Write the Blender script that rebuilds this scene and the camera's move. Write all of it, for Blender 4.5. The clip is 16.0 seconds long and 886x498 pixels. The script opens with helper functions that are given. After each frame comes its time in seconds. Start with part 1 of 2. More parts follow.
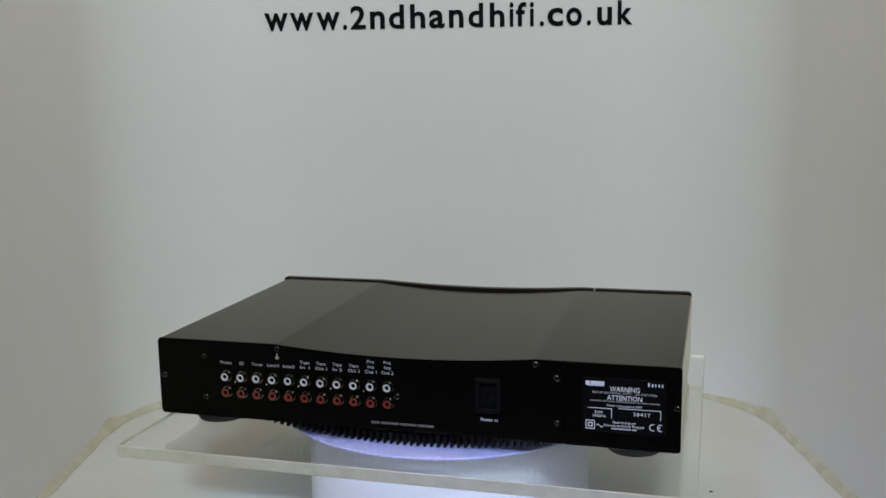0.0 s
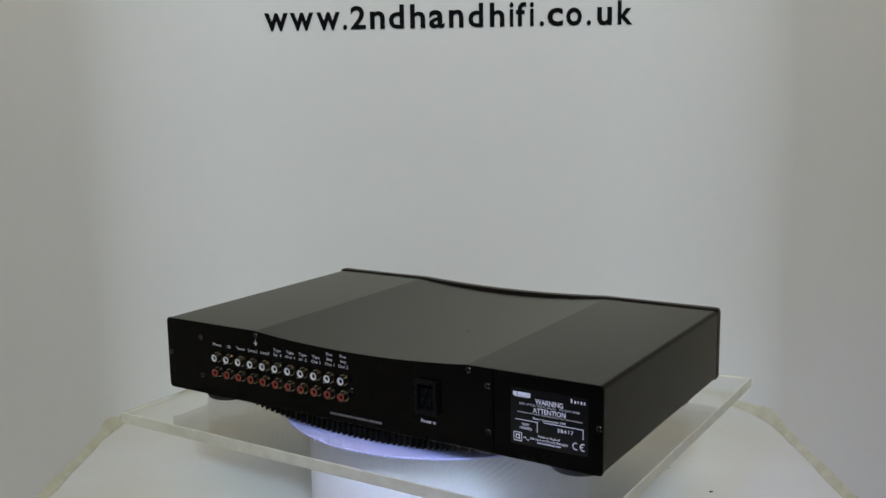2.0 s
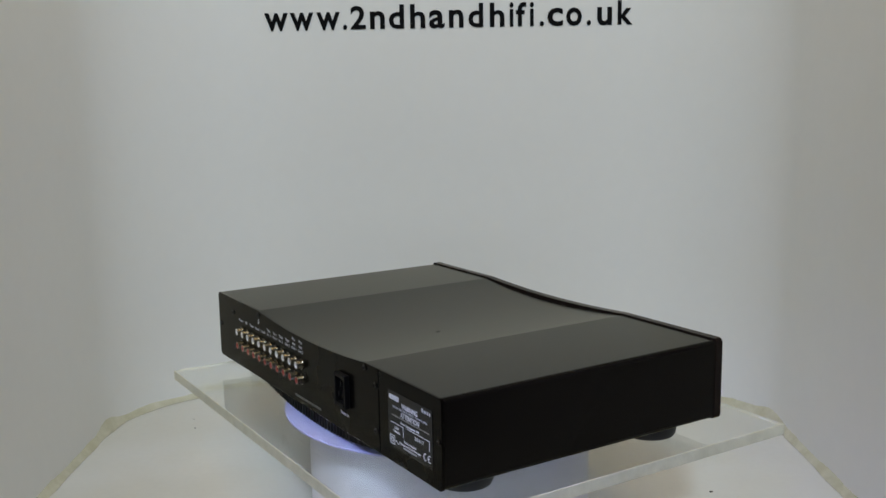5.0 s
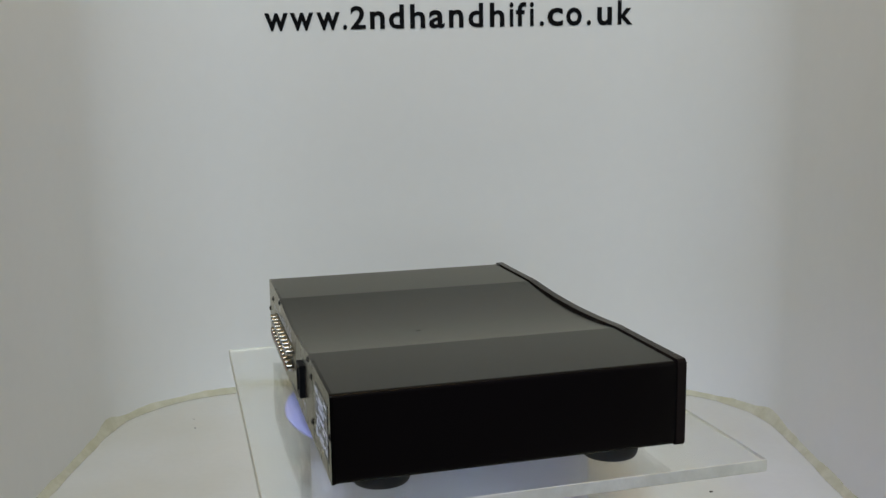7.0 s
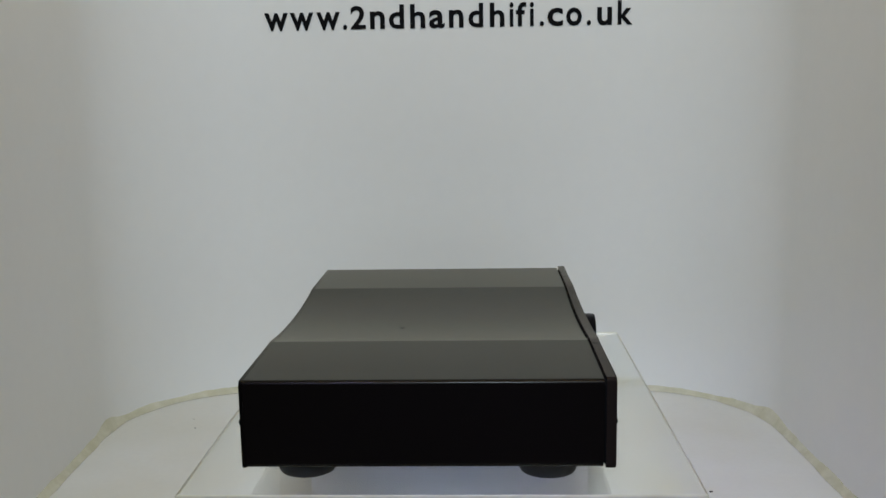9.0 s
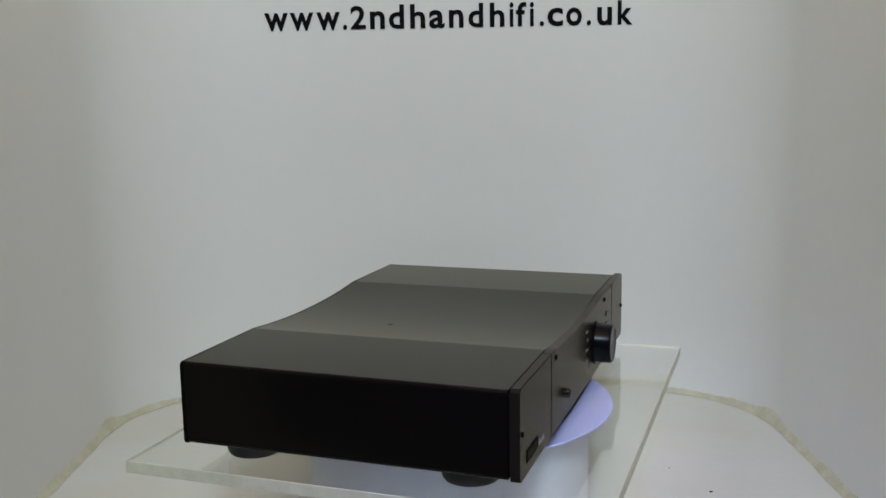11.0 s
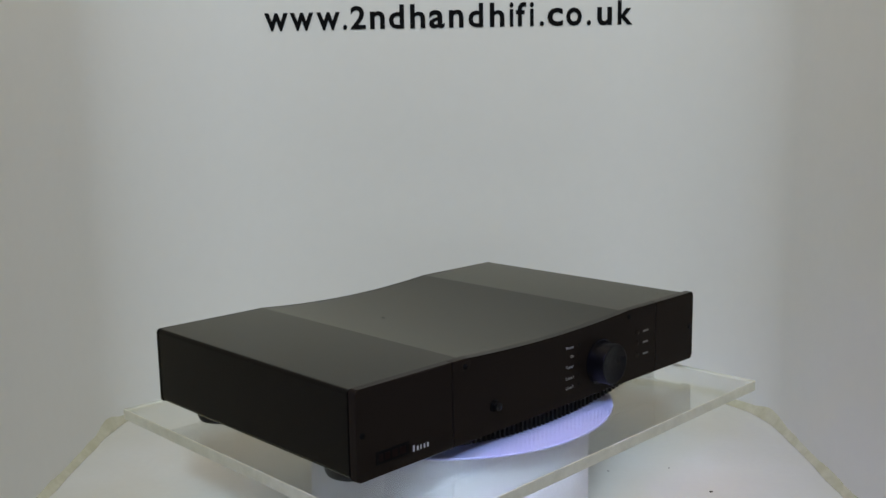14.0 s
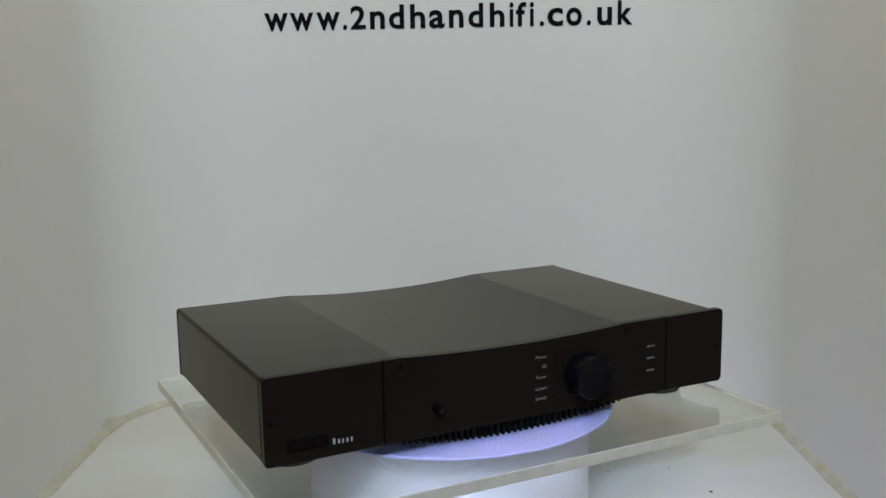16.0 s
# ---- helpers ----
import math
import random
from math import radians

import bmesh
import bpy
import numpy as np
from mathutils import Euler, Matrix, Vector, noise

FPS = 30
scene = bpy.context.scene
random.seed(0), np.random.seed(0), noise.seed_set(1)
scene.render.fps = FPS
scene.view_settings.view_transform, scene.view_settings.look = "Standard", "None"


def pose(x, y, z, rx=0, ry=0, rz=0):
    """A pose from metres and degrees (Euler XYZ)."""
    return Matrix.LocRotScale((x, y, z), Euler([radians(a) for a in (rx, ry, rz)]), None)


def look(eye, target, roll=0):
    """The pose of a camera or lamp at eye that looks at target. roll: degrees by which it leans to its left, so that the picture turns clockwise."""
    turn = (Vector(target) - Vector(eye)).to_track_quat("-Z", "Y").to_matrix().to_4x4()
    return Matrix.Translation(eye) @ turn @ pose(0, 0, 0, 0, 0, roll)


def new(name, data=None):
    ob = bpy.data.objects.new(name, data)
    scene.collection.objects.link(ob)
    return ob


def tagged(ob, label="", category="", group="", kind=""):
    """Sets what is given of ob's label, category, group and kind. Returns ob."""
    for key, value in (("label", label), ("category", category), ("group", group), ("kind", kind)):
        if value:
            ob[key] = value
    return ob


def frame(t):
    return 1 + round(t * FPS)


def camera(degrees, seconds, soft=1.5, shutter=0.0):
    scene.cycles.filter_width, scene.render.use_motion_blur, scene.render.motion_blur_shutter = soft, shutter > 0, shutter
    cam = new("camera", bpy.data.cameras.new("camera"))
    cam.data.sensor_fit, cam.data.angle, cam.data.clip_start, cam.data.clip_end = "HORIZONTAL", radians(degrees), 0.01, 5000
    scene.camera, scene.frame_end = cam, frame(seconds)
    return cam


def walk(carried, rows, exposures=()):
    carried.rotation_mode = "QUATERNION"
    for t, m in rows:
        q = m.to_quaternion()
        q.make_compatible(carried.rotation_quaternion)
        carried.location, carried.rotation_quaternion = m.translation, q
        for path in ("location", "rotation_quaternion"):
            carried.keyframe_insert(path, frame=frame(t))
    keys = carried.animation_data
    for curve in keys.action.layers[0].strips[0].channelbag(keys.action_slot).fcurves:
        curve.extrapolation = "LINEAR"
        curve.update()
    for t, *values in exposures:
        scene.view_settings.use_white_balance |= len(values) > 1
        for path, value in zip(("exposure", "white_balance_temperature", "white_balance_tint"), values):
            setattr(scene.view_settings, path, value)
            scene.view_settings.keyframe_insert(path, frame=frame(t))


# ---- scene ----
# ---- camera ----
EYE = (-0.00305, -0.90117, 0.4063)
PITCH, ROLL = -9.4971, 0.9254
cam = camera(48.41, 16.0, soft=1.5)
CAM_POSE = pose(*EYE, 90 + PITCH, 0, 0) @ pose(0, 0, 0, 0, 0, ROLL * -1)
walk(cam, [(0.0, CAM_POSE), (16.0, CAM_POSE)], [(0.0, 0.0), (16.0, 0.0)])

# ---- world and light ----
LID = 1.25                        # height of the added, unseen booth lid
world = bpy.data.worlds.new("world")
scene.world = world
world.use_nodes = True
world.node_tree.nodes["Background"].inputs[0].default_value = (0.9, 0.85, 0.75, 1)
world.node_tree.nodes["Background"].inputs[1].default_value = 0.03


def area_lamp(name, m, sx, sy, watts, colour):
    data = bpy.data.lights.new(name, "AREA")
    data.shape, data.size, data.size_y, data.energy, data.color = "RECTANGLE", sx, sy, watts, colour
    ob = new(name, data)
    ob.matrix_world = m
    return ob


# the warm white lamp under the booth's lid, then unseen lamps added as fill: a warm one at the lid's front edge for the
# side walls, a cool one high up behind the camera for the back wall, one on the ceiling of the room, and a small violet
# one aimed at the turntable
area_lamp("booth_lamp", pose(0, 0.04, LID - 0.015), 0.50, 0.16, 0.55, (1.0, 0.86, 0.62))
area_lamp("warm_side_fill", pose(0, -0.36, LID - 0.015), 0.76, 0.06, 1.36, (1.0, 0.71, 0.33))
area_lamp("cool_front_fill", look((0.0, -1.95, 1.80), (0.0, 0.35, 0.20)), 0.30, 0.18, 28.4, (0.568, 0.770, 1.0))
area_lamp("room_lamp", pose(0, -1.9, 2.36), 1.2, 1.2, 16, (1.0, 0.76, 0.46))
violet = area_lamp("violet_lamp", look((-0.26, -0.76, 0.90), (0.11, -0.12, 0.06)), 0.05, 0.05, 0.125, (0.38, 0.40, 1.0))
violet.data.spread = radians(34)


# ---- materials ----
def material(name, colour, rough=0.5, metal=0.0, vary=0.12, scale=6.0, grain=900.0, bump=0.0, tint=None, spec=0.5,
             transmission=0.0, ior=1.5, coat=0.0, grain_amount=0.06, gloss_tint=(1, 1, 1)):
    """A surface with large soft variation, fine grain in colour and roughness, and a fine relief."""
    m = bpy.data.materials.new(name)
    m.use_nodes = True
    nt = m.node_tree
    b = nt.nodes["Principled BSDF"]
    co = nt.nodes.new("ShaderNodeTexCoord")
    big = nt.nodes.new("ShaderNodeTexNoise")
    big.inputs["Scale"].default_value, big.inputs["Detail"].default_value = scale, 4.0
    fine = nt.nodes.new("ShaderNodeTexNoise")
    fine.inputs["Scale"].default_value, fine.inputs["Detail"].default_value = grain, 3.0
    for n in (big, fine):
        nt.links.new(co.outputs["Object"], n.inputs["Vector"])
    mix = nt.nodes.new("ShaderNodeMix")
    mix.data_type = "RGBA"
    other = tint or tuple(c * (1 - vary) for c in colour)
    mix.inputs["A"].default_value, mix.inputs["B"].default_value = (*colour, 1), (*other, 1)
    ramp = nt.nodes.new("ShaderNodeMapRange")
    ramp.inputs["From Min"].default_value, ramp.inputs["From Max"].default_value = 0.35, 0.7
    nt.links.new(big.outputs["Fac"], ramp.inputs["Value"])
    nt.links.new(ramp.outputs["Result"], mix.inputs["Factor"])
    speck = nt.nodes.new("ShaderNodeMix")
    speck.data_type, speck.blend_type = "RGBA", "MULTIPLY"
    dark = nt.nodes.new("ShaderNodeMapRange")
    dark.inputs["To Min"].default_value, dark.inputs["To Max"].default_value = 1 - grain_amount * 2, 1.0
    nt.links.new(fine.outputs["Fac"], dark.inputs["Value"])
    speck.inputs["Factor"].default_value = 1.0
    nt.links.new(mix.outputs["Result"], speck.inputs["A"])
    nt.links.new(dark.outputs["Result"], speck.inputs["B"])
    nt.links.new(speck.outputs["Result"], b.inputs["Base Color"])
    ro = nt.nodes.new("ShaderNodeMapRange")
    ro.inputs["To Min"].default_value, ro.inputs["To Max"].default_value = max(rough - 0.06, 0.0), min(rough + 0.06, 1.0)
    nt.links.new(big.outputs["Fac"], ro.inputs["Value"])
    nt.links.new(ro.outputs["Result"], b.inputs["Roughness"])
    b.inputs["Metallic"].default_value = metal
    b.inputs["Specular IOR Level"].default_value = spec
    b.inputs["Transmission Weight"].default_value = transmission
    b.inputs["IOR"].default_value = ior
    b.inputs["Coat Weight"].default_value = coat
    b.inputs["Specular Tint"].default_value = (*gloss_tint, 1)
    if bump:
        bp = nt.nodes.new("ShaderNodeBump")
        bp.inputs["Strength"].default_value, bp.inputs["Distance"].default_value = bump, 0.0004
        nt.links.new(fine.outputs["Fac"], bp.inputs["Height"])
        nt.links.new(bp.outputs["Normal"], b.inputs["Normal"])
    return m


WHITE_SHEET = material("white_liner_sheet", (0.80, 0.80, 0.78), 0.36, vary=0.04, scale=0.9, grain=60, tint=(0.77, 0.765, 0.73), grain_amount=0.015)
FLOOR_SHEET = material("white_floor_sheet", (0.67, 0.67, 0.64), 0.42, scale=7.0, grain=140, bump=0.04, tint=(0.63, 0.622, 0.565), grain_amount=0.03)
SEAL = material("yellowed_sealant", (0.52, 0.50, 0.355), 0.65, scale=55, grain=300, bump=0.5, tint=(0.64, 0.62, 0.49))
ROOM_PAINT = material("room_paint", (0.20, 0.18, 0.15), 0.8, scale=1.5, grain=40, bump=0.1)
ROOM_FLOOR = material("room_carpet", (0.08, 0.075, 0.07), 0.95, scale=3, grain=300, bump=0.4)
VINYL = material("black_vinyl", (0.004, 0.004, 0.0045), 0.6, scale=30, grain=400, spec=0.08)
ACRYLIC = material("clear_acrylic", (0.965, 0.972, 0.935), 0.03, scale=12, grain=200, transmission=1.0, ior=1.49, vary=0.01, grain_amount=0.0)
ACRYLIC_EDGE = material("sawn_acrylic_edge", (0.76, 0.735, 0.60), 0.34, scale=75, grain=420, bump=0.4, tint=(0.66, 0.635, 0.50), transmission=0.12, ior=1.49)
# the violet light on the platter is put into this base colour
PLATTER = material("violet_lit_plastic", (0.54, 0.55, 0.95), 0.4, scale=20, grain=500, vary=0.03)
DRUM = material("white_drum_plastic", (0.76, 0.755, 0.80), 0.45, scale=10, grain=400, vary=0.05)
def satin_black(name, colour, gloss, ior, rough, grain=2600.0):
    """A matt black ground under a thin satin skin, whose gloss grows with the angle of view."""
    m = material(name, colour, 1.0, scale=3, grain=grain, bump=0.05, vary=0.2, grain_amount=0.12, spec=0.0)
    nt = m.node_tree
    nodes, links = nt.nodes, nt.links
    co = nodes.new("ShaderNodeTexCoord")
    wear = nodes.new("ShaderNodeTexNoise")
    wear.inputs["Scale"].default_value, wear.inputs["Detail"].default_value = 14.0, 5.0
    links.new(co.outputs["Object"], wear.inputs["Vector"])
    ro = nodes.new("ShaderNodeMapRange")
    ro.inputs["To Min"].default_value, ro.inputs["To Max"].default_value = rough - 0.03, rough + 0.03
    links.new(wear.outputs["Fac"], ro.inputs["Value"])
    skin = nodes.new("ShaderNodeBsdfGlossy")
    skin.inputs["Color"].default_value = (*gloss, 1)
    links.new(ro.outputs["Result"], skin.inputs["Roughness"])
    fresnel = nodes.new("ShaderNodeFresnel")
    fresnel.inputs["IOR"].default_value = ior
    both = nodes.new("ShaderNodeMixShader")
    links.new(fresnel.outputs["Fac"], both.inputs[0])
    links.new(nodes["Principled BSDF"].outputs["BSDF"], both.inputs[1])
    links.new(skin.outputs["BSDF"], both.inputs[2])
    links.new(both.outputs["Shader"], nodes["Material Output"].inputs["Surface"])
    return m


COAT = satin_black("black_powder_coat", (0.0058, 0.0046, 0.0042), (1.0, 0.97, 0.84), 1.205, 0.20)
BACK_COAT = satin_black("black_back_panel_paint", (0.0030, 0.0025, 0.0022), (1.0, 0.96, 0.84), 1.17, 0.27)
FRONT = satin_black("black_satin_front", (0.0172, 0.0124, 0.0100), (1.0, 0.95, 0.86), 1.13, 0.26)
HEATSINK = material("black_anodised_heatsink", (0.0045, 0.0045, 0.0045), 0.45, scale=40, grain=1500, bump=0.1, spec=0.12)
RUBBER = material("black_rubber", (0.014, 0.013, 0.013), 0.6, scale=60, grain=1500, bump=0.2)
GLOSS = material("glossy_black_plastic", (0.0032, 0.003, 0.0046), 0.26, scale=40, grain=900, spec=0.13)
MOULDED = material("moulded_black_plastic", (0.0026, 0.0026, 0.003), 0.5, scale=60, grain=1800, bump=0.1, spec=0.15)
DARK = material("dark_hollow", (0.003, 0.003, 0.003), 0.8, scale=60, grain=900, spec=0.1)
STICKER = material("black_sticker", (0.004, 0.004, 0.005), 0.22, scale=40, grain=900, spec=0.35)
PRINT = material("white_print", (0.84, 0.84, 0.88), 0.6, scale=300, grain=3000, vary=0.2)
GREY_PRINT = material("grey_print", (0.25, 0.24, 0.225), 0.6, scale=300, grain=3000, vary=0.2)
SOFT_PRINT = material("thin_white_print", (0.54, 0.54, 0.57), 0.6, scale=300, grain=3000, vary=0.2)
DIM_PRINT = material("worn_grey_print", (0.16, 0.155, 0.145), 0.6, scale=300, grain=3000, vary=0.3)
POLISHED = material("polished_black", (0.003, 0.003, 0.0035), 0.12, scale=40, grain=900, spec=0.25)
GOLD = material("gold_plating", (0.25, 0.225, 0.175), 0.20, metal=1.0, scale=200, grain=2000)
STEEL = material("blackened_steel", (0.06, 0.058, 0.056), 0.24, metal=1.0, scale=300, grain=2000)
BRIGHT = material("bright_steel", (0.72, 0.72, 0.70), 0.25, metal=1.0, scale=300, grain=2000)
WHITE_PLASTIC = material("white_insulator", (0.80, 0.79, 0.80), 0.35, scale=300, grain=2000)
RED_PLASTIC = material("red_insulator", (0.32, 0.035, 0.022), 0.35, scale=300, grain=2000)
RED_DARK = material("dark_red_inlay", (0.010, 0.004, 0.0035), 0.5, scale=300, grain=2000, spec=0.06)
DEBRIS = material("dark_grit", (0.05, 0.04, 0.035), 0.8, scale=400, grain=2000)


# ---- building helpers ----
def mesh_from(name, bm, mats, angle=35, sharp_x=None, flat=None):
    bmesh.ops.recalc_face_normals(bm, faces=bm.faces[:])
    me = bpy.data.meshes.new(name)
    bm.to_mesh(me)
    bm.free()
    for m in (mats if isinstance(mats, (list, tuple)) else [mats]):
        me.materials.append(m)
    for p in me.polygons:
        p.use_smooth = True
    me.set_sharp_from_angle(angle=radians(angle))
    for p in me.polygons:
        if flat and flat(p):
            p.use_smooth = False
    if sharp_x:
        v = me.vertices
        for e in me.edges:
            a, b = v[e.vertices[0]].co, v[e.vertices[1]].co
            if abs(abs(a.x) - sharp_x) < 1e-5 and abs(abs(b.x) - sharp_x) < 1e-5:
                e.use_edge_sharp = True
    return me


def part(name, bm, material_, parent, label="", loc=(0, 0, 0), angle=35, sharp_x=None, flat=None):
    me = bm if isinstance(bm, bpy.types.Mesh) else mesh_from(name, bm, material_, angle, sharp_x, flat)
    ob = new(name, me)
    ob.parent = parent
    ob.location = loc
    if label:
        tagged(ob, label)
    return ob


def box(x0, x1, y0, y1, z0, z1, bevel=0.0, seg=2):
    bm = bmesh.new()
    bmesh.ops.create_cube(bm, size=1.0)
    for v in bm.verts:
        v.co = (x0 + (v.co.x + 0.5) * (x1 - x0), y0 + (v.co.y + 0.5) * (y1 - y0), z0 + (v.co.z + 0.5) * (z1 - z0))
    if bevel:
        bmesh.ops.bevel(bm, geom=bm.edges[:], offset=bevel, segments=seg, affect="EDGES", profile=0.5)
    return bm


def lathe(profile, n=48, axis="z", closed=False):
    """A body of revolution from (radius, height) pairs; its axis is z or y (towards -y for growing heights)."""
    bm = bmesh.new()
    rings = []
    for r, h in profile:
        ring = []
        for i in range(n):
            a = 2 * math.pi * i / n
            c, s = r * math.cos(a), r * math.sin(a)
            ring.append(bm.verts.new((c, s, h) if axis == "z" else (c, -h, s)))
        rings.append(ring)
    for a, b in zip(rings, rings[1:]):
        for i in range(n):
            bm.faces.new((a[i], a[(i + 1) % n], b[(i + 1) % n], b[i]))
    if closed:
        for i in range(n):
            bm.faces.new((rings[-1][i], rings[-1][(i + 1) % n], rings[0][(i + 1) % n], rings[0][i]))
    else:
        bm.faces.new(rings[0])
        bm.faces.new(rings[-1])
    return bm


def prism(outline, y0, y1, bevel=0.0, face_y=None):
    """An outline in x and z, drawn out from y0 to y1; the rim at face_y is bevelled."""
    bm = bmesh.new()
    a = [bm.verts.new((x, y0, z)) for x, z in outline]
    b = [bm.verts.new((x, y1, z)) for x, z in outline]
    n = len(outline)
    for i in range(n):
        bm.faces.new((a[i], a[(i + 1) % n], b[(i + 1) % n], b[i]))
    bm.faces.new(a)
    bm.faces.new(b[::-1])
    if bevel:
        rim = [e for e in bm.edges if all(abs(v.co.y - face_y) < 1e-6 for v in e.verts)]
        bmesh.ops.bevel(bm, geom=rim, offset=bevel, segments=3, affect="EDGES", profile=0.5)
    return bm


def join(*parts):
    """Several bmeshes in one."""
    bm = bmesh.new()
    for p in parts:
        me = bpy.data.meshes.new("piece")
        p.to_mesh(me)
        p.free()
        bm.from_mesh(me)
        bpy.data.meshes.remove(me)
    return bm


def text_mesh(name, body, mat, width, height, depth=0.0002, weight=0.0, spacing=1.0):
    """Flat lettering in the x-z plane, read from -y, centred on x with its baseline at z = 0, of that width and height of its capitals."""
    cu = bpy.data.curves.new(name, "FONT")
    cu.body, cu.size, cu.offset, cu.align_x, cu.space_character = body, 1.0, weight, "LEFT", spacing
    cu.resolution_u = 3
    ob = bpy.data.objects.new(name, cu)
    scene.collection.objects.link(ob)
    bpy.context.view_layer.update()
    me = bpy.data.meshes.new_from_object(ob.evaluated_get(bpy.context.evaluated_depsgraph_get()))
    bpy.data.objects.remove(ob)
    xs = [v.co.x for v in me.vertices]
    ys = [v.co.y for v in me.vertices]
    kx, kz = width / (max(xs) - min(xs)), height / (max(ys) if max(ys) > 0.1 else 1)
    mid = (max(xs) + min(xs)) / 2
    bm = bmesh.new()
    bm.from_mesh(me)
    bpy.data.meshes.remove(me)
    for v in bm.verts:
        v.co = ((v.co.x - mid) * kx, 0, v.co.y * kz)
    made = bmesh.ops.extrude_face_region(bm, geom=bm.faces[:])
    for v in made["geom"]:
        if isinstance(v, bmesh.types.BMVert):
            v.co.y -= depth
    return mesh_from(name, bm, mat, 30)


def bars_mesh(name, words, mat, width, height, depth=0.0002):
    """Writing too small to read: a row of plain bars, one per word, centred on x, its foot at z = 0."""
    total = sum(words) + 0.6 * (len(words) - 1)
    k, x, bms = width / total, -width / 2, []
    for w in words:
        bms.append(box(x, x + w * k, -depth, 0, 0, height))
        x += (w + 0.6) * k
    return mesh_from(name, join(*bms), mat)


def name_bars(name, mat, width, height):
    """A short name as plain bars: one tall, four low, with narrow gaps."""
    k = width / 5.4
    bms = [box(-width / 2, -width / 2 + 0.55 * k, -0.0002, 0, 0, height)]
    for i, w in enumerate((0.5, 0.35, 0.45, 0.5)):
        x = -width / 2 + (1.3 + 1.1 * i) * k
        bms.append(box(x, x + w * k, -0.0002, 0, 0, height * 0.72))
    return mesh_from(name, join(*bms), mat)


# ---- booth ----
LEFT, RIGHT, BACK_L, BACK_R, CORNER = -0.412, 0.392, 0.388, 0.370, 0.170
FRONT_Y = -0.42


def plan_path(off=0.0, n=18):
    """The wall's inner line seen from above, from the open front round the back to the front again; off: metres outwards."""
    pts = [(LEFT - off + 0.004, FRONT_Y), (LEFT - off, 0.0)]
    cx, cy = LEFT + CORNER, BACK_L - CORNER
    for i in range(n + 1):
        a = math.pi - math.pi / 2 * i / n
        pts.append((cx + (CORNER + off) * math.cos(a), cy + (CORNER + off) * math.sin(a)))
    cx, cy = RIGHT - CORNER, BACK_R - CORNER
    for i in range(n + 1):
        a = math.pi / 2 - math.pi / 2 * i / n
        pts.append((cx + (CORNER + off) * math.cos(a), cy + (CORNER + off) * math.sin(a)))
    pts += [(RIGHT + off, 0.0), (RIGHT + off - 0.006, FRONT_Y)]
    return pts


def back_y(x):
    u = (x - (LEFT + CORNER)) / (RIGHT - LEFT - 2 * CORNER)
    return BACK_L + (BACK_R - BACK_L) * u


def sweep(section, closed=True):
    """A section of (outward offset, height) pairs led along the wall's line."""
    bm = bmesh.new()
    rows = [[bm.verts.new((x, y, h)) for x, y in plan_path(o)] for o, h in section]
    loop = rows + [rows[0]] if closed else rows
    for a, b in zip(loop, loop[1:]):
        for i in range(len(a) - 1):
            bm.faces.new((a[i], a[i + 1], b[i + 1], b[i]))
    for k in (0, -1):
        bm.faces.new([r[k] for r in rows])
    return bm


booth_wall = part("wall_booth", sweep([(0, -0.01), (0, LID), (0.006, LID), (0.006, -0.01)]), WHITE_SHEET, None, angle=50)
tagged(booth_wall, "curved white plastic liner wall with rounded corners", "wall", kind="structure")

floor_ob = part("floor", box(LEFT - 0.05, RIGHT + 0.05, FRONT_Y - 0.03, BACK_L + 0.05, -0.90, 0.0), FLOOR_SHEET, None)
tagged(floor_ob, "off-white booth floor with faint scuffs", "floor", kind="structure")


def sealant():
    """An uneven bead along the foot of the wall, thicker where the corners begin."""
    line = []
    base, inner = plan_path(0.0), plan_path(-0.01)
    for i in range(len(base) - 1):
        steps = max(2, int(math.dist(base[i], base[i + 1]) / 0.006))
        for k in range(steps):
            u = k / steps
            p = [base[i][j] + (base[i + 1][j] - base[i][j]) * u for j in (0, 1)]
            q = [inner[i][j] + (inner[i + 1][j] - inner[i][j]) * u for j in (0, 1)]
            line.append((Vector(p), (Vector(q) - Vector(p)) / 0.01))
    bm, rows = bmesh.new(), []
    for p, inward in line:
        n1 = noise.noise(Vector((p.x * 22, p.y * 22, 0.3)))
        n2 = noise.noise(Vector((p.x * 90, p.y * 90, 4.1)))
        swell = math.exp(-((p.y - 0.235) / 0.028) ** 2) * (1 if abs(p.x) > 0.3 else 0)
        w = 0.0066 * (1 + 0.28 * n1 + 0.14 * n2 + 0.25 * swell)
        h = 0.0080 * (1 + 0.3 * n1 + 0.16 * n2 + 1.1 * swell)
        section = ((-0.001, 0.0004), (w, 0.0004), (w * 0.85, h * 0.22), (w * 0.5, h * 0.42), (w * 0.22, h * 0.75), (-0.001, h))
        rows.append([bm.verts.new((p.x + inward.x * o, p.y + inward.y * o, z)) for o, z in section])
    for r, t in zip(rows, rows[1:]):
        for i in range(6):
            bm.faces.new((r[i], r[(i + 1) % 6], t[(i + 1) % 6], t[i]))
    bm.faces.new(rows[0])
    bm.faces.new(rows[-1])
    return bm


seal = part("trim_sealant", sealant(), SEAL, None, angle=60)
tagged(seal, "yellowed sealant bead where the wall meets the floor", "trim", kind="structure")

# lid out of view, added to bounce lamp light back into the booth
lid = part("ceiling", box(LEFT - 0.02, RIGHT + 0.02, FRONT_Y + 0.25, BACK_L + 0.03, LID + 0.002, LID + 0.02), WHITE_SHEET, None)
tagged(lid, "unseen white lid added over the booth", "ceiling", kind="structure")

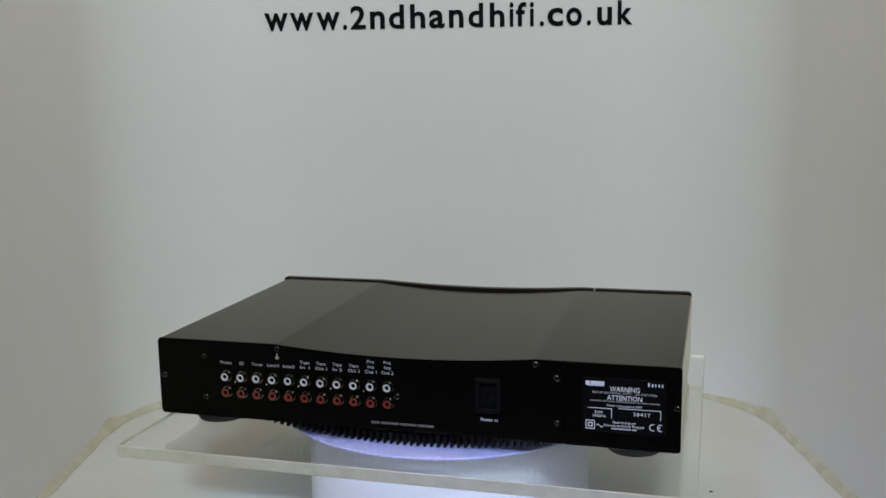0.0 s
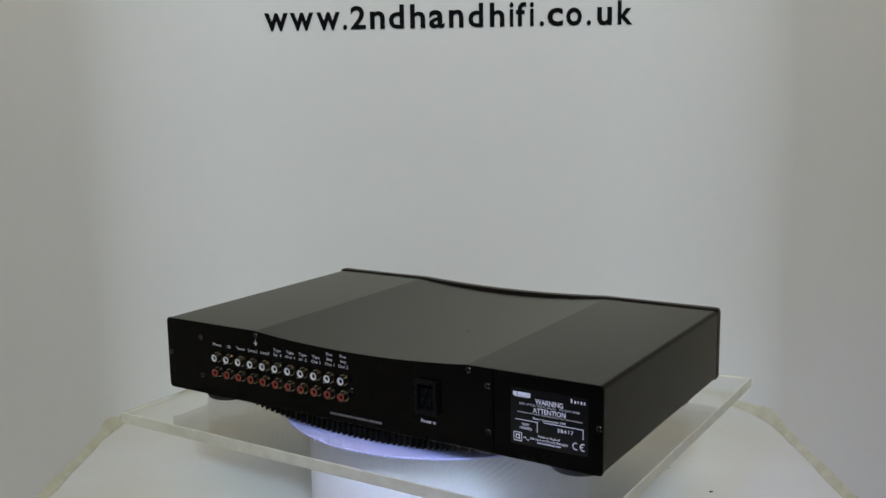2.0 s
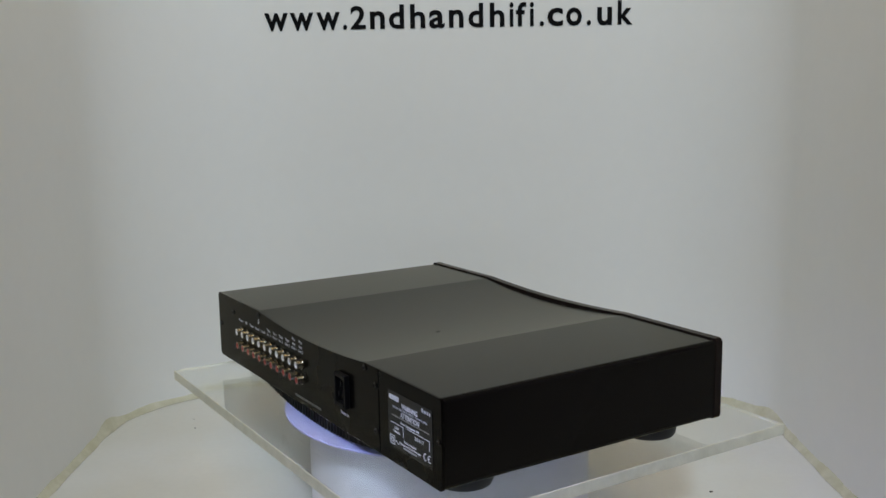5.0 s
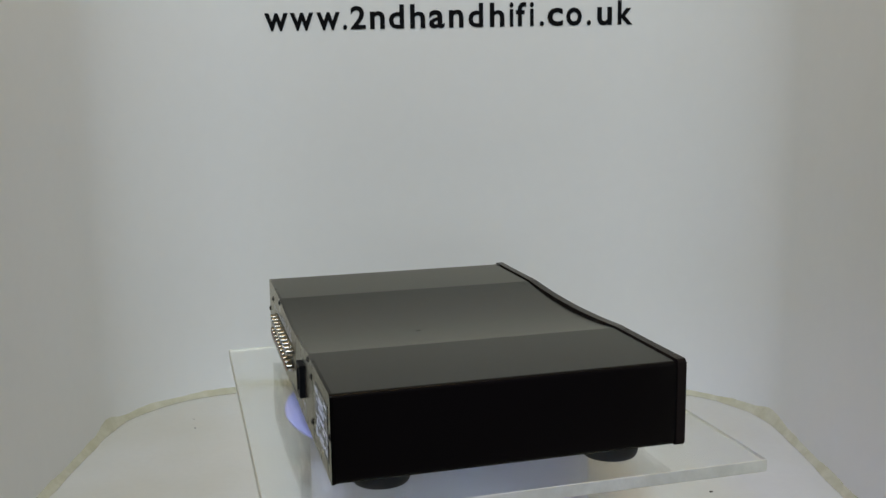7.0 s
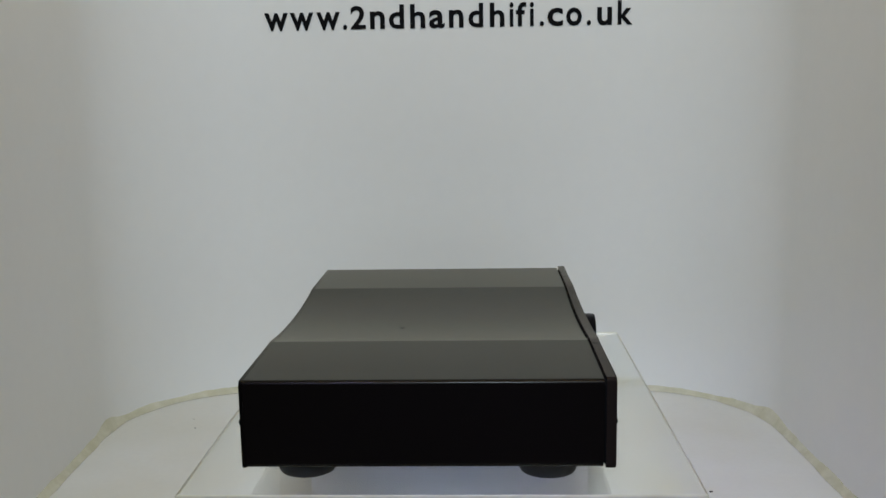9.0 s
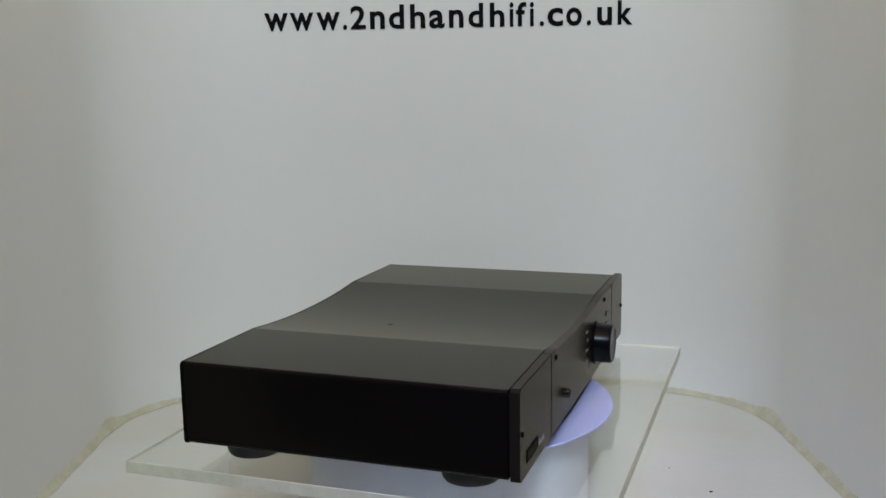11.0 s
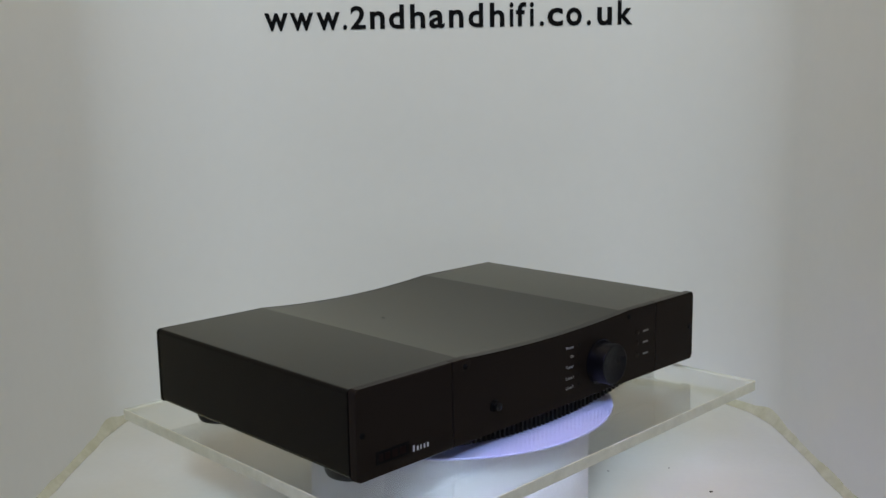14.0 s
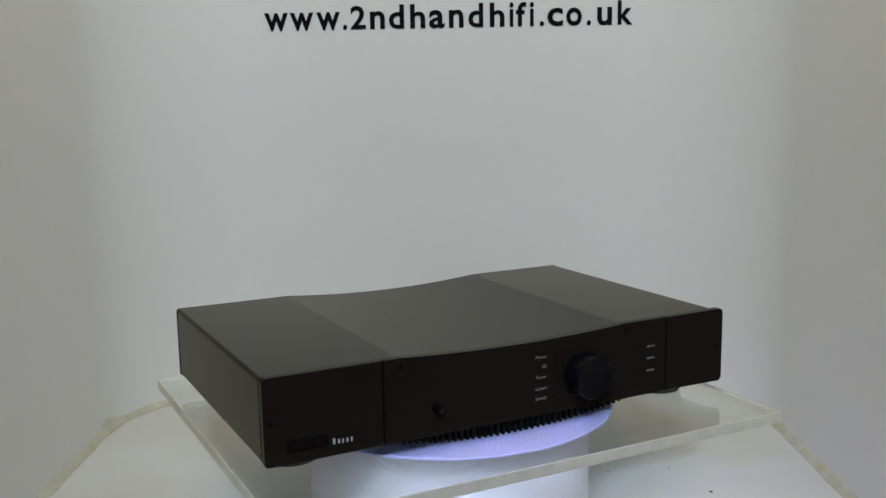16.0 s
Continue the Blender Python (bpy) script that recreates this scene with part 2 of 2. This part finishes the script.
# the room that the booth opens to
for nm, dims, mat in (
    ("wall_south", (-2.0, 2.0, -3.6, -3.5, -0.9, 2.4), ROOM_PAINT),
    ("wall_north", (-2.0, 2.0, 1.2, 1.3, -0.9, 2.4), ROOM_PAINT),
    ("wall_west", (-2.1, -2.0, -3.6, 1.3, -0.9, 2.4), ROOM_PAINT),
    ("wall_east", (2.0, 2.1, -3.6, 1.3, -0.9, 2.4), ROOM_PAINT),
    ("floor_room", (-2.1, 2.1, -3.6, 1.3, -1.0, -0.902), ROOM_FLOOR),
    ("ceiling_room", (-2.1, 2.1, -3.6, 1.3, 2.402, 2.5), ROOM_PAINT),
):
    tagged(part(nm, box(*dims), mat, None), "plain dull painted room surface", nm.split("_")[0], kind="structure")

# lettering on the back wall, each letter as wide and as far along as it is cut
LETTERS = (("w", 0, 95), ("w", 103, 197), ("w", 209, 303), (".", 314, 331), ("2", 345, 406), ("n", 423, 482), ("d", 498, 559), ("h", 583, 643), ("a", 658, 720),
           ("n", 737, 795), ("d", 814, 873), ("h", 899, 957), ("i", 977, 993), ("f", 1002, 1043), ("i", 1057, 1073), (".", 1096, 1113), ("c", 1126, 1188),
           ("o", 1200, 1262), (".", 1281, 1298), ("u", 1322, 1380), ("k", 1402, 1460))
URL_X0, URL_X1 = -0.2262, 0.2400
CAP = {"w": 0.0211, ".": 0.0052, "2": 0.0283, "n": 0.0213, "d": 0.0290, "h": 0.0290, "a": 0.0213, "i": 0.0290, "f": 0.0290, "c": 0.0213, "o": 0.0213, "u": 0.0211, "k": 0.0290}


def wall_lettering():
    k, bm = (URL_X1 - URL_X0) / 1460, bmesh.new()
    for ch, a, b in LETTERS:
        me = text_mesh("letter", ch, VINYL, (b - a) * k, CAP[ch], 0.0004, 0.022)
        me.transform(Matrix.Translation(((a + b) / 2 * k - (URL_X1 - URL_X0) / 2, 0, 0)))
        bm.from_mesh(me)
        bpy.data.meshes.remove(me)
    url_x = (URL_X0 + URL_X1) / 2
    ob = new("wall_lettering", mesh_from("wall_lettering", bm, VINYL))
    ob.matrix_world = pose(url_x, back_y(url_x) - 0.0006, 0.4776, 0, 0, math.degrees(math.atan((BACK_R - BACK_L) / (RIGHT - LEFT - 2 * CORNER))))
    return tagged(ob, "black sans-serif web address lettering on the white wall", "lettering")


wall_lettering()


def grit(x, y, r, seed):
    rng = random.Random(seed)
    bm = bmesh.new()
    bmesh.ops.create_icosphere(bm, subdivisions=1, radius=r)
    for v in bm.verts:
        v.co = Vector((v.co.x * 1.5, v.co.y, max(v.co.z, -r * 0.4) * 0.6)) * (0.8 + 0.4 * rng.random())
    ob = new("grit", mesh_from("grit", bm, DEBRIS))
    ob.location = (x, y, r * 0.3)
    tagged(ob, "tiny dark crumb of grit lying on the floor", "debris", "grit on the floor")


grit(0.2607, 0.0296, 0.0015, 1)
grit(-0.3071, 0.2417, 0.0009, 2)
grit(-0.3160, 0.2740, 0.0006, 3)

grit(0.1676, 0.0875, 0.0008, 4)
grit(0.2333, 0.0925, 0.0007, 5)

# ---- turntable ----
PLATE_TOP = 0.1155
turntable = new("turntable")
tagged(turntable, "round white motorised display turntable on the booth floor", "turntable")
part("base", lathe([(0.130, 0.0), (0.132, 0.002), (0.132, 0.1015), (0.131, 0.1030)], 96), DRUM, turntable, "white plastic drum")
platter = part("platter", lathe([(0.152, 0.1030), (0.1538, 0.1034), (0.154, 0.1040), (0.154, 0.1046), (0.1535, 0.1050)], 128), PLATTER, turntable, "bluish white platter disc, violet light put into its colour")


def acrylic():
    bm = box(-0.233, 0.233, -0.192, 0.192, -0.0100, 0.0, 0.0006, 1)
    for f in bm.faces:
        f.material_index = 1 if abs(f.normal.z) < 0.9 else 0
    ob = new("acrylic_sheet", mesh_from("acrylic_sheet", bm, [ACRYLIC, ACRYLIC_EDGE]))
    ob.location = (0, 0, PLATE_TOP)
    ob.visible_shadow = False
    return tagged(ob, "clear acrylic sheet with yellowed sawn edges lying on the turntable", "acrylic sheet")


sheet = acrylic()

# ---- preamplifier ----
amp = new("preamplifier")
amp.location = (0, 0, PLATE_TOP)
tagged(amp, "black metal hi-fi preamplifier with a dipped lid on a clear sheet", "amplifier")


def broad(p):
    """Faces that stay flat: the large planes, but not the strips of the dip."""
    return len(p.vertices) > 4 or (p.area > 3e-4 and abs(p.center.x) > DIP_HALF)


UP = 0.0145                       # underside of the body over the sheet
DIP_HALF, DIP = 0.108, 0.0055
BACK_FACE, FRONT_FACE = 0.145, -0.128


def top_line(x, h, dip=DIP):
    return h if abs(x) >= DIP_HALF else h - dip * (1 - (x / DIP_HALF) ** 2)


def outline(x0, x1, low, high, r0=0.0, r1=0.0, dip=DIP):
    """The body's section between x0 and x1: flat foot, dipped top, corners rounded by r0 and r1."""
    pts = []

    def corner(cx, cz, r, a0):
        if r <= 0:
            pts.append((cx, cz))
            return
        for i in range(7):
            a = radians(a0 + 90 * i / 6)
            pts.append((cx + r * math.cos(a), cz + r * math.sin(a)))

    corner(x0 + r0, low + r0, r0, 180)
    corner(x1 - r1, low + r1, r1, 270)
    corner(x1 - r1, high - r1 if r1 else top_line(x1, high, dip), r1, 0)
    xs = [DIP_HALF - 2 * DIP_HALF * i / 28 for i in range(29)]
    pts.extend((x, top_line(x, high, dip)) for x in xs if x0 + r0 + 1e-4 < x < x1 - r1 - 1e-4)
    corner(x0 + r0, high - r0 if r0 else top_line(x0, high, dip), r0, 90)
    return [(x, z + UP) for x, z in pts]


part("casing", prism(outline(-0.2192, 0.2172, 0.0005, 0.0665, 0.0034, 0.0034), -0.1188, 0.1425), COAT, amp,
     "satin black powder-coated casing", angle=40, sharp_x=DIP_HALF, flat=broad)
# added black block, so that the groove behind the front reads as shadow
part("groove_shade", prism(outline(-0.2172, 0.2152, 0.0025, 0.0640, 0.003, 0.003), -0.1222, -0.1170), DARK, amp, "black block that gives the groove behind the front its shade", angle=40)
# back panels, butted at a seam
SEAM = -0.1312
part("back_panel", prism(outline(SEAM + 0.0005, 0.2176, 0.0, 0.0666, 0, 0.003), 0.1425, BACK_FACE, 0.0005, BACK_FACE), BACK_COAT, amp, angle=40, flat=broad)
part("back_panel", prism(outline(-0.2196, SEAM - 0.0005, 0.0, 0.0666, 0.003, 0), 0.1425, BACK_FACE, 0.0005, BACK_FACE), BACK_COAT, amp, angle=40, flat=broad)
# front panels with two upright gaps
GAP_L, GAP_R = -0.1228, 0.1545
for a, b, ra, rb in ((-0.2192, GAP_L - 0.0006, 0.003, 0), (GAP_L + 0.0006, GAP_R - 0.0006, 0, 0), (GAP_R + 0.0006, 0.2205, 0, 0.003)):
    part("front_panel", prism(outline(a, b, -0.0006, 0.0678, ra, rb, 0.0038), -0.1207, FRONT_FACE, 0.0009, FRONT_FACE), FRONT, amp, angle=40, flat=broad)

# heatsink below: a bowed plate and its fins, which grow longer towards the middle
SINK0, SINK1 = -0.131, 0.131


def sink_line(x, depth):
    u = (2 * x - SINK0 - SINK1) / (SINK1 - SINK0)
    return -depth * (1 - u * u)


xs = [SINK0 + (SINK1 - SINK0) * i / 30 for i in range(31)]
sink = part("heatsink", prism([(x, UP + sink_line(x, 0.0062)) for x in xs] + [(SINK1 - 0.001, UP + 0.0003), (SINK0 + 0.001, UP + 0.0003)], -0.1110, 0.1330), HEATSINK, amp,
            "black finned heatsink")
core = [(x, UP + sink_line(x, 0.0100)) for x in xs[2:-2]] + [(xs[-3], UP + 0.0002), (xs[2], UP + 0.0002)]
part("heatsink_core", prism(core, -0.1010, 0.1230), HEATSINK, sink, "solid black middle of the heatsink")
fin_mesh = mesh_from("fin", prism([(-0.0017, 0.0100), (-0.0008, 0.0), (0.0008, 0.0), (0.0017, 0.0100)], -0.1225, 0.1405), HEATSINK)
x = SINK0 + 0.005
while x < SINK1 - 0.003:
    part("fin", fin_mesh, None, sink, loc=(x, 0, UP + sink_line(x, 0.0137)))
    x += 0.0057

# feet
foot_mesh = mesh_from("foot", lathe([(0.0190, 0.0), (0.0210, 0.0008), (0.0222, 0.0030), (0.0228, 0.0060), (0.0228, UP)], 48), RUBBER)
for fx, fy in ((-0.182, 0.103), (0.182, 0.103), (-0.184, -0.081), (0.182, -0.083)):
    part("foot", foot_mesh, None, amp, "round black rubber foot", (fx, fy, 0))


# screws: a domed head with a cross slot; front y is the face from which it stands out
def screw_mesh(name, r, mat):
    bm = lathe([(r, 0.0), (r, 0.0005), (r * 0.8, 0.0011), (r * 0.45, 0.0014)], 20, "y")
    slot = join(box(-r * 0.5, r * 0.5, -0.00155, -0.0012, -r * 0.1, r * 0.1), box(-r * 0.1, r * 0.1, -0.00155, -0.0012, -r * 0.5, r * 0.5))
    first = len(bm.faces)
    bm = join(bm, slot)
    bm.faces.ensure_lookup_table()
    for f in bm.faces[first:]:
        f.material_index = 1
    return mesh_from(name, bm, [mat, DARK])


screw_back, screw_front = screw_mesh("screw", 0.0026, STEEL), screw_mesh("screw", 0.0022, DARK)


def on_back(name, me, x, z, label="", lift=0.0002, parent=None):
    """A part on the back face, turned to be read from behind."""
    ob = part(name, me, None, parent or amp, label, (x, BACK_FACE + lift, z + UP))
    ob.rotation_euler = (0, 0, math.pi)
    return ob


def on_front(name, me, x, z, label="", lift=0.0002):
    return part(name, me, None, amp, label, (x, FRONT_FACE - lift, z + UP))


for sx, sz in ((0.1741, 0.0526), (0.1739, 0.0170), (0.2125, 0.0342), (0.1064, 0.0625), (-0.1099, 0.0628), (-0.1262, 0.0529), (-0.1265, 0.0167), (-0.2166, 0.0350), (0.0029, 0.0292)):
    on_back("screw", screw_back, sx, sz, "cross-head steel screw", 0.0)
for sx, sz in ((-0.1090, 0.0615), (0.1094, 0.0615), (-0.2139, 0.0340), (0.2139, 0.0330)):
    on_front("screw", screw_front, sx, sz, "small black screw", 0.0)

# phono sockets
collar_mesh = mesh_from("phono_socket", lathe([(0.0050, 0.0), (0.0050, 0.0006), (0.0048, 0.0010), (0.0039, 0.0010), (0.0038, 0.0013), (0.0038, 0.0055), (0.0037, 0.0058), (0.0033, 0.0058), (0.0033, 0.0022)], 24, "y"), GOLD)
ins_profile = [(0.0033, 0.0022), (0.0033, 0.0053), (0.0030, 0.0057), (0.0021, 0.0057), (0.0019, 0.0052), (0.0019, 0.0024)]
white_mesh = mesh_from("insulator", lathe(ins_profile, 20, "y"), WHITE_PLASTIC)
red_mesh = mesh_from("insulator", lathe(ins_profile, 20, "y"), RED_PLASTIC)
hole_mesh = mesh_from("contact_hole", lathe([(0.0018, 0.0020), (0.0018, 0.0046)], 14, "y"), DARK)
SOCKET_X = [0.1531 - 0.01432 * i for i in range(11)]
for sx in SOCKET_X:
    for sz, me, word in ((0.0371, white_mesh, "white"), (0.0234, red_mesh, "red")):
        s = on_back("phono_socket", collar_mesh, sx, sz, f"gold-plated socket with a {word} insulator", 0.0)
        part("insulator", me, None, s, f"{word} plastic insulator")
        part("contact_hole", hole_mesh, None, s)
# small bright rivets between the sockets
rivet = mesh_from("rivet", lathe([(0.0009, 0.0), (0.0009, 0.0003), (0.0005, 0.0007)], 10, "y"), BRIGHT)
for i in (0, 2, 4, 6, 8):
    on_back("rivet", rivet, SOCKET_X[i] - 0.0071, 0.0316, "", 0.0)

# socket names
for i, lines in enumerate((("Phono",), ("CD",), ("Tuner",), ("Line1",), ("Line2",), ("Tape", "In 1"), ("Tape", "Out 1"), ("Tape", "In 2"), ("Tape", "Out 2"), ("Pre", "Amp", "Out 1"), ("Pre", "Amp", "Out 2"))):
    lx = SOCKET_X[i] + 0.0006
    for k, word in enumerate(reversed(lines)):
        on_back("lettering", text_mesh("lettering", word, SOFT_PRINT, 0.00205 * len(word), 0.0026, weight=0.0), lx, 0.0470 + 0.0042 * k, "white printed socket name")
# earth mark under its screw
earth = join(box(-0.0002, 0.0002, -0.0002, 0, 0.0012, 0.0042), box(-0.0020, 0.0020, -0.0002, 0, 0.0009, 0.0013), box(-0.0013, 0.0013, -0.0002, 0, 0.0001, 0.0005), box(-0.0006, 0.0006, -0.0002, 0, -0.0007, -0.0003))
on_back("earth_mark", mesh_from("earth_mark", earth, PRINT), 0.1068, 0.0545)
on_back("lettering", bars_mesh("lettering", [4, 8, 7.5, 7], DIM_PRINT, 0.0530, 0.0019), -0.0009, 0.0052, "small grey line of print")
on_back("lettering", text_mesh("lettering", "Power in", PRINT, 0.0135, 0.0027, weight=0.004), -0.0728, 0.0143, "white printed caption")

# mains inlet
IX, IZ = -0.0727, 0.0358
rim = []
for x0, x1, z0, z1 in ((-0.0100, -0.0070, -0.0138, 0.0138), (0.0070, 0.0100, -0.0138, 0.0138), (-0.0070, 0.0070, 0.0104, 0.0138), (-0.0070, 0.0070, -0.0138, -0.0104)):
    rim.append(box(x0, x1, -0.0046, 0.0, z0, z1, 0.0004, 1))
inlet = on_back("mains_inlet", mesh_from("mains_inlet", join(*rim), MOULDED), IX, IZ, "black moulded three-pin mains inlet", 0.0)
part("recess", mesh_from("recess", box(-0.0070, 0.0070, -0.0004, 0.0, -0.0104, 0.0104), DARK), None, inlet)
part("shroud", mesh_from("shroud", join(box(-0.0056, 0.0056, -0.0008, -0.0004, -0.0088, 0.0088, 0.0003, 1)), DARK), None, inlet)
pin_mesh = mesh_from("pin", box(-0.0010, 0.0010, -0.0028, 0.0, -0.0022, 0.0022, 0.0003, 1), HEATSINK)
for px, pz in ((0.0, 0.0050), (-0.0033, -0.0035), (0.0033, -0.0035)):
    part("pin", pin_mesh, None, inlet, loc=(px, -0.0006, pz))

# rating label
LX, LZ = -0.1772, 0.0340
rating = on_back("rating_label", mesh_from("rating_label", box(-0.0312, 0.0312, -0.0003, 0.0, -0.0216, 0.0216, 0.0001, 1), STICKER), LX, LZ, "black rating label with white print", 0.0001)


def on_label(name, me, x, z):
    part(name, me, None, rating, loc=(LX - x, -0.00035, z - LZ))


def logo_blocks():
    bms = [box(-0.0071, -0.0040, -0.0002, 0, -0.0016, 0.0016), box(-0.0034, 0.0071, -0.0002, 0, -0.0016, 0.0016), box(-0.0058, 0.0064, -0.0002, 0, -0.0022, -0.0018)]
    return join(*bms)


on_label("logo", mesh_from("logo", logo_blocks(), PRINT), -0.1553, 0.0512)
on_label("lettering", name_bars("lettering", PRINT, 0.0118, 0.0030), -0.2007, 0.0509)
on_label("lettering", text_mesh("lettering", "WARNING", PRINT, 0.0222, 0.0038, weight=0.012), -0.1776, 0.0456)
on_label("lettering", text_mesh("lettering", "RISK OF ELECTRICAL SHOCK   DO NOT OPEN", SOFT_PRINT, 0.0480, 0.0016), -0.1775, 0.0434)
on_label("lettering", text_mesh("lettering", "ATTENTION", PRINT, 0.0262, 0.0038, weight=0.012), -0.1776, 0.0387)
on_label("lettering", bars_mesh("lettering", [6, 2, 4, 10, 2, 3, 6], GREY_PRINT, 0.0521, 0.0010), -0.1779, 0.0371)
on_label("lettering", text_mesh("lettering", "Power Consumption 10W", PRINT, 0.0263, 0.0019), -0.1777, 0.0334)
for x0, x1, z0, z1 in ((-0.0091, 0.0091, 0.0315, 0.0320), (0.0086, 0.0091, 0.0241, 0.0315)):
    on_label("rule", mesh_from("rule", box(x0, x1, -0.0002, 0, z0 - LZ, z1 - LZ), PRINT), -0.1592, LZ)
for x0, x1, z0, z1 in ((-0.0158, 0.0158, 0.0321, 0.0326), (0.0153, 0.0158, 0.0251, 0.0321)):
    on_label("rule", mesh_from("rule", box(x0, x1, -0.0002, 0, z0 - LZ, z1 - LZ), PRINT), -0.1889, LZ)
on_label("lettering", text_mesh("lettering", "230V", PRINT, 0.0064, 0.0019, weight=0.006), -0.1586, 0.0276)
on_label("lettering", text_mesh("lettering", "50/60Hz", PRINT, 0.0100, 0.0019, weight=0.006), -0.1588, 0.0248)
on_label("lettering", text_mesh("lettering", "38417", PRINT, 0.0126, 0.0028, weight=0.004, spacing=1.2), -0.1906, 0.0272)
sq = []
for r, w in ((0.0035, 0.0006), (0.0018, 0.0008)):
    sq += [box(-r, r, -0.0002, 0, r - w, r), box(-r, r, -0.0002, 0, -r, -r + w), box(-r, -r + w, -0.0002, 0, -r + w, r - w), box(r - w, r, -0.0002, 0, -r + w, r - w)]
on_label("insulation_mark", mesh_from("insulation_mark", join(*sq), PRINT), -0.1520, 0.0184)
wave = []
for i in range(8):
    a, b = 2 * math.pi * i / 8, 2 * math.pi * (i + 1) / 8
    m = (a + b) / 2
    wave.append(box(-0.0026 + 0.00065 * i, -0.0026 + 0.00065 * (i + 1), -0.0002, 0, 0.0010 * math.sin(m) - 0.0003, 0.0010 * math.sin(m) + 0.0003))
on_label("wave_mark", mesh_from("wave_mark", join(*wave), PRINT), -0.1592, 0.0178)
on_label("lettering", text_mesh("lettering", "Made in England", PRINT, 0.0170, 0.0018), -0.1775, 0.0204)
on_label("lettering", text_mesh("lettering", "Fabriqu\u00e9 en Grande Bretagne", PRINT, 0.0300, 0.0019), -0.1775, 0.0178)
on_label("lettering", bars_mesh("lettering", [4, 8, 3], SOFT_PRINT, 0.0190, 0.0012), -0.1775, 0.0156)



def arc_band(r, w, a0, a1, n=14):
    bm = bmesh.new()
    rows = []
    for i in range(n + 1):
        a = radians(a0 + (a1 - a0) * i / n)
        rows.append([bm.verts.new((q * math.cos(a), y, q * math.sin(a))) for q in (r - w, r) for y in (-0.0002, 0.0)])
    for p, q in zip(rows, rows[1:]):
        for i, j in ((0, 2), (2, 3), (3, 1), (1, 0)):
            bm.faces.new((p[i], p[j], q[j], q[i]))
    return bm


on_label("conformity_mark", mesh_from("conformity_mark", arc_band(0.0028, 0.0007, 70, 290), PRINT), -0.1990, 0.0192)
on_label("conformity_mark", mesh_from("conformity_mark", join(arc_band(0.0028, 0.0007, 70, 290), box(-0.0024, -0.0002, -0.0002, 0, -0.0003, 0.0004)), PRINT), -0.2047, 0.0192)

# front: knob, names, buttons, jack, badge
KX, KZ = 0.0643, 0.0290
on_front("volume_knob", mesh_from("volume_knob", lathe([(0.0190, 0.0), (0.0205, 0.0008), (0.0205, 0.0016), (0.0192, 0.0019), (0.0190, 0.0026), (0.0185, 0.0155), (0.0178, 0.0168), (0.0170, 0.0171), (0.0162, 0.0168)], 72, "y"), GLOSS), KX, KZ, "large glossy black volume knob", 0.0)
for word, z in (("Phono", 0.0502), ("CD", 0.0418), ("Tuner", 0.0328), ("Line1", 0.0230), ("Line2", 0.0145)):
    w = 0.0021 * len(word)
    on_front("lettering", text_mesh("lettering", word, GREY_PRINT, w, 0.0026, weight=0.004), 0.0262 - w / 2, z - 0.0013, "grey printed input name")
led_mesh = mesh_from("indicator", lathe([(0.0013, 0.0), (0.0013, 0.0003), (0.0008, 0.0005)], 12, "y"), DARK)
for z in (0.0502, 0.0418, 0.0328, 0.0230, 0.0145):
    on_front("indicator", led_mesh, 0.0346, z, "small unlit indicator", 0.0)
btn_mesh = mesh_from("button", lathe([(0.0030, 0.0), (0.0030, 0.0004), (0.0026, 0.0002), (0.0026, 0.0006), (0.0022, 0.0008)], 24, "y"), FRONT)
for z, wds in ((0.0442, [3, 1.6]), (0.0334, [4.2]), (0.0222, [4.4])):
    on_front("button", btn_mesh, 0.1231, z, "small round black push button", 0.0)
    on_front("lettering", bars_mesh("lettering", wds, DIM_PRINT, 0.0085, 0.0017), 0.1368, z - 0.0014, "small grey printed name")
on_front("power_button", mesh_from("power_button", lathe([(0.0052, 0.0), (0.0050, 0.0006), (0.0040, 0.0007), (0.0040, 0.0042), (0.0034, 0.0056), (0.0018, 0.0062)], 32, "y"), POLISHED), -0.0764, 0.0223, "domed glossy black power button", 0.0)
badge = on_front("badge", mesh_from("badge", box(-0.0162, 0.0162, -0.0006, 0, -0.0050, 0.0050, 0.0003, 1), DARK), -0.1857, 0.0133, "dark badge with dim red inlay", 0.0)
for x0, x1 in ((-0.0135, -0.0095), (-0.0080, -0.0030), (-0.0010, 0.0045), (0.0065, 0.0125)):
    part("inlay", mesh_from("inlay", box(x0, x1, -0.0008, -0.0005, -0.0028, 0.0028), RED_DARK), None, badge)
on_front("lettering", name_bars("lettering", SOFT_PRINT, 0.0170, 0.0046), -0.1573, 0.0088, "pale printed lettering")
# a chip in the lid's coating
chip = part("chip", lathe([(0.0011, 0.0), (0.0008, 0.0001)], 9), HEATSINK, amp, "small dark chip in the lid", (-0.0455, 0.0390, top_line(-0.0455, 0.0665) + UP + 0.0001))
chip.scale = (0.9, 2.6, 1.0)


# ---- movement ----
def turn_rows(z):
    rows = []
    for i in range(33):
        t = i * 0.5
        rows.append((t, pose(0, 0, z, 0, 0, 165.037 - 8.5684 * t - 0.0101707 * (t - 8) ** 2)))
    return rows


def motions():
    walk(platter, turn_rows(0.0))
    walk(sheet, turn_rows(PLATE_TOP))
    walk(amp, turn_rows(PLATE_TOP))


motions()
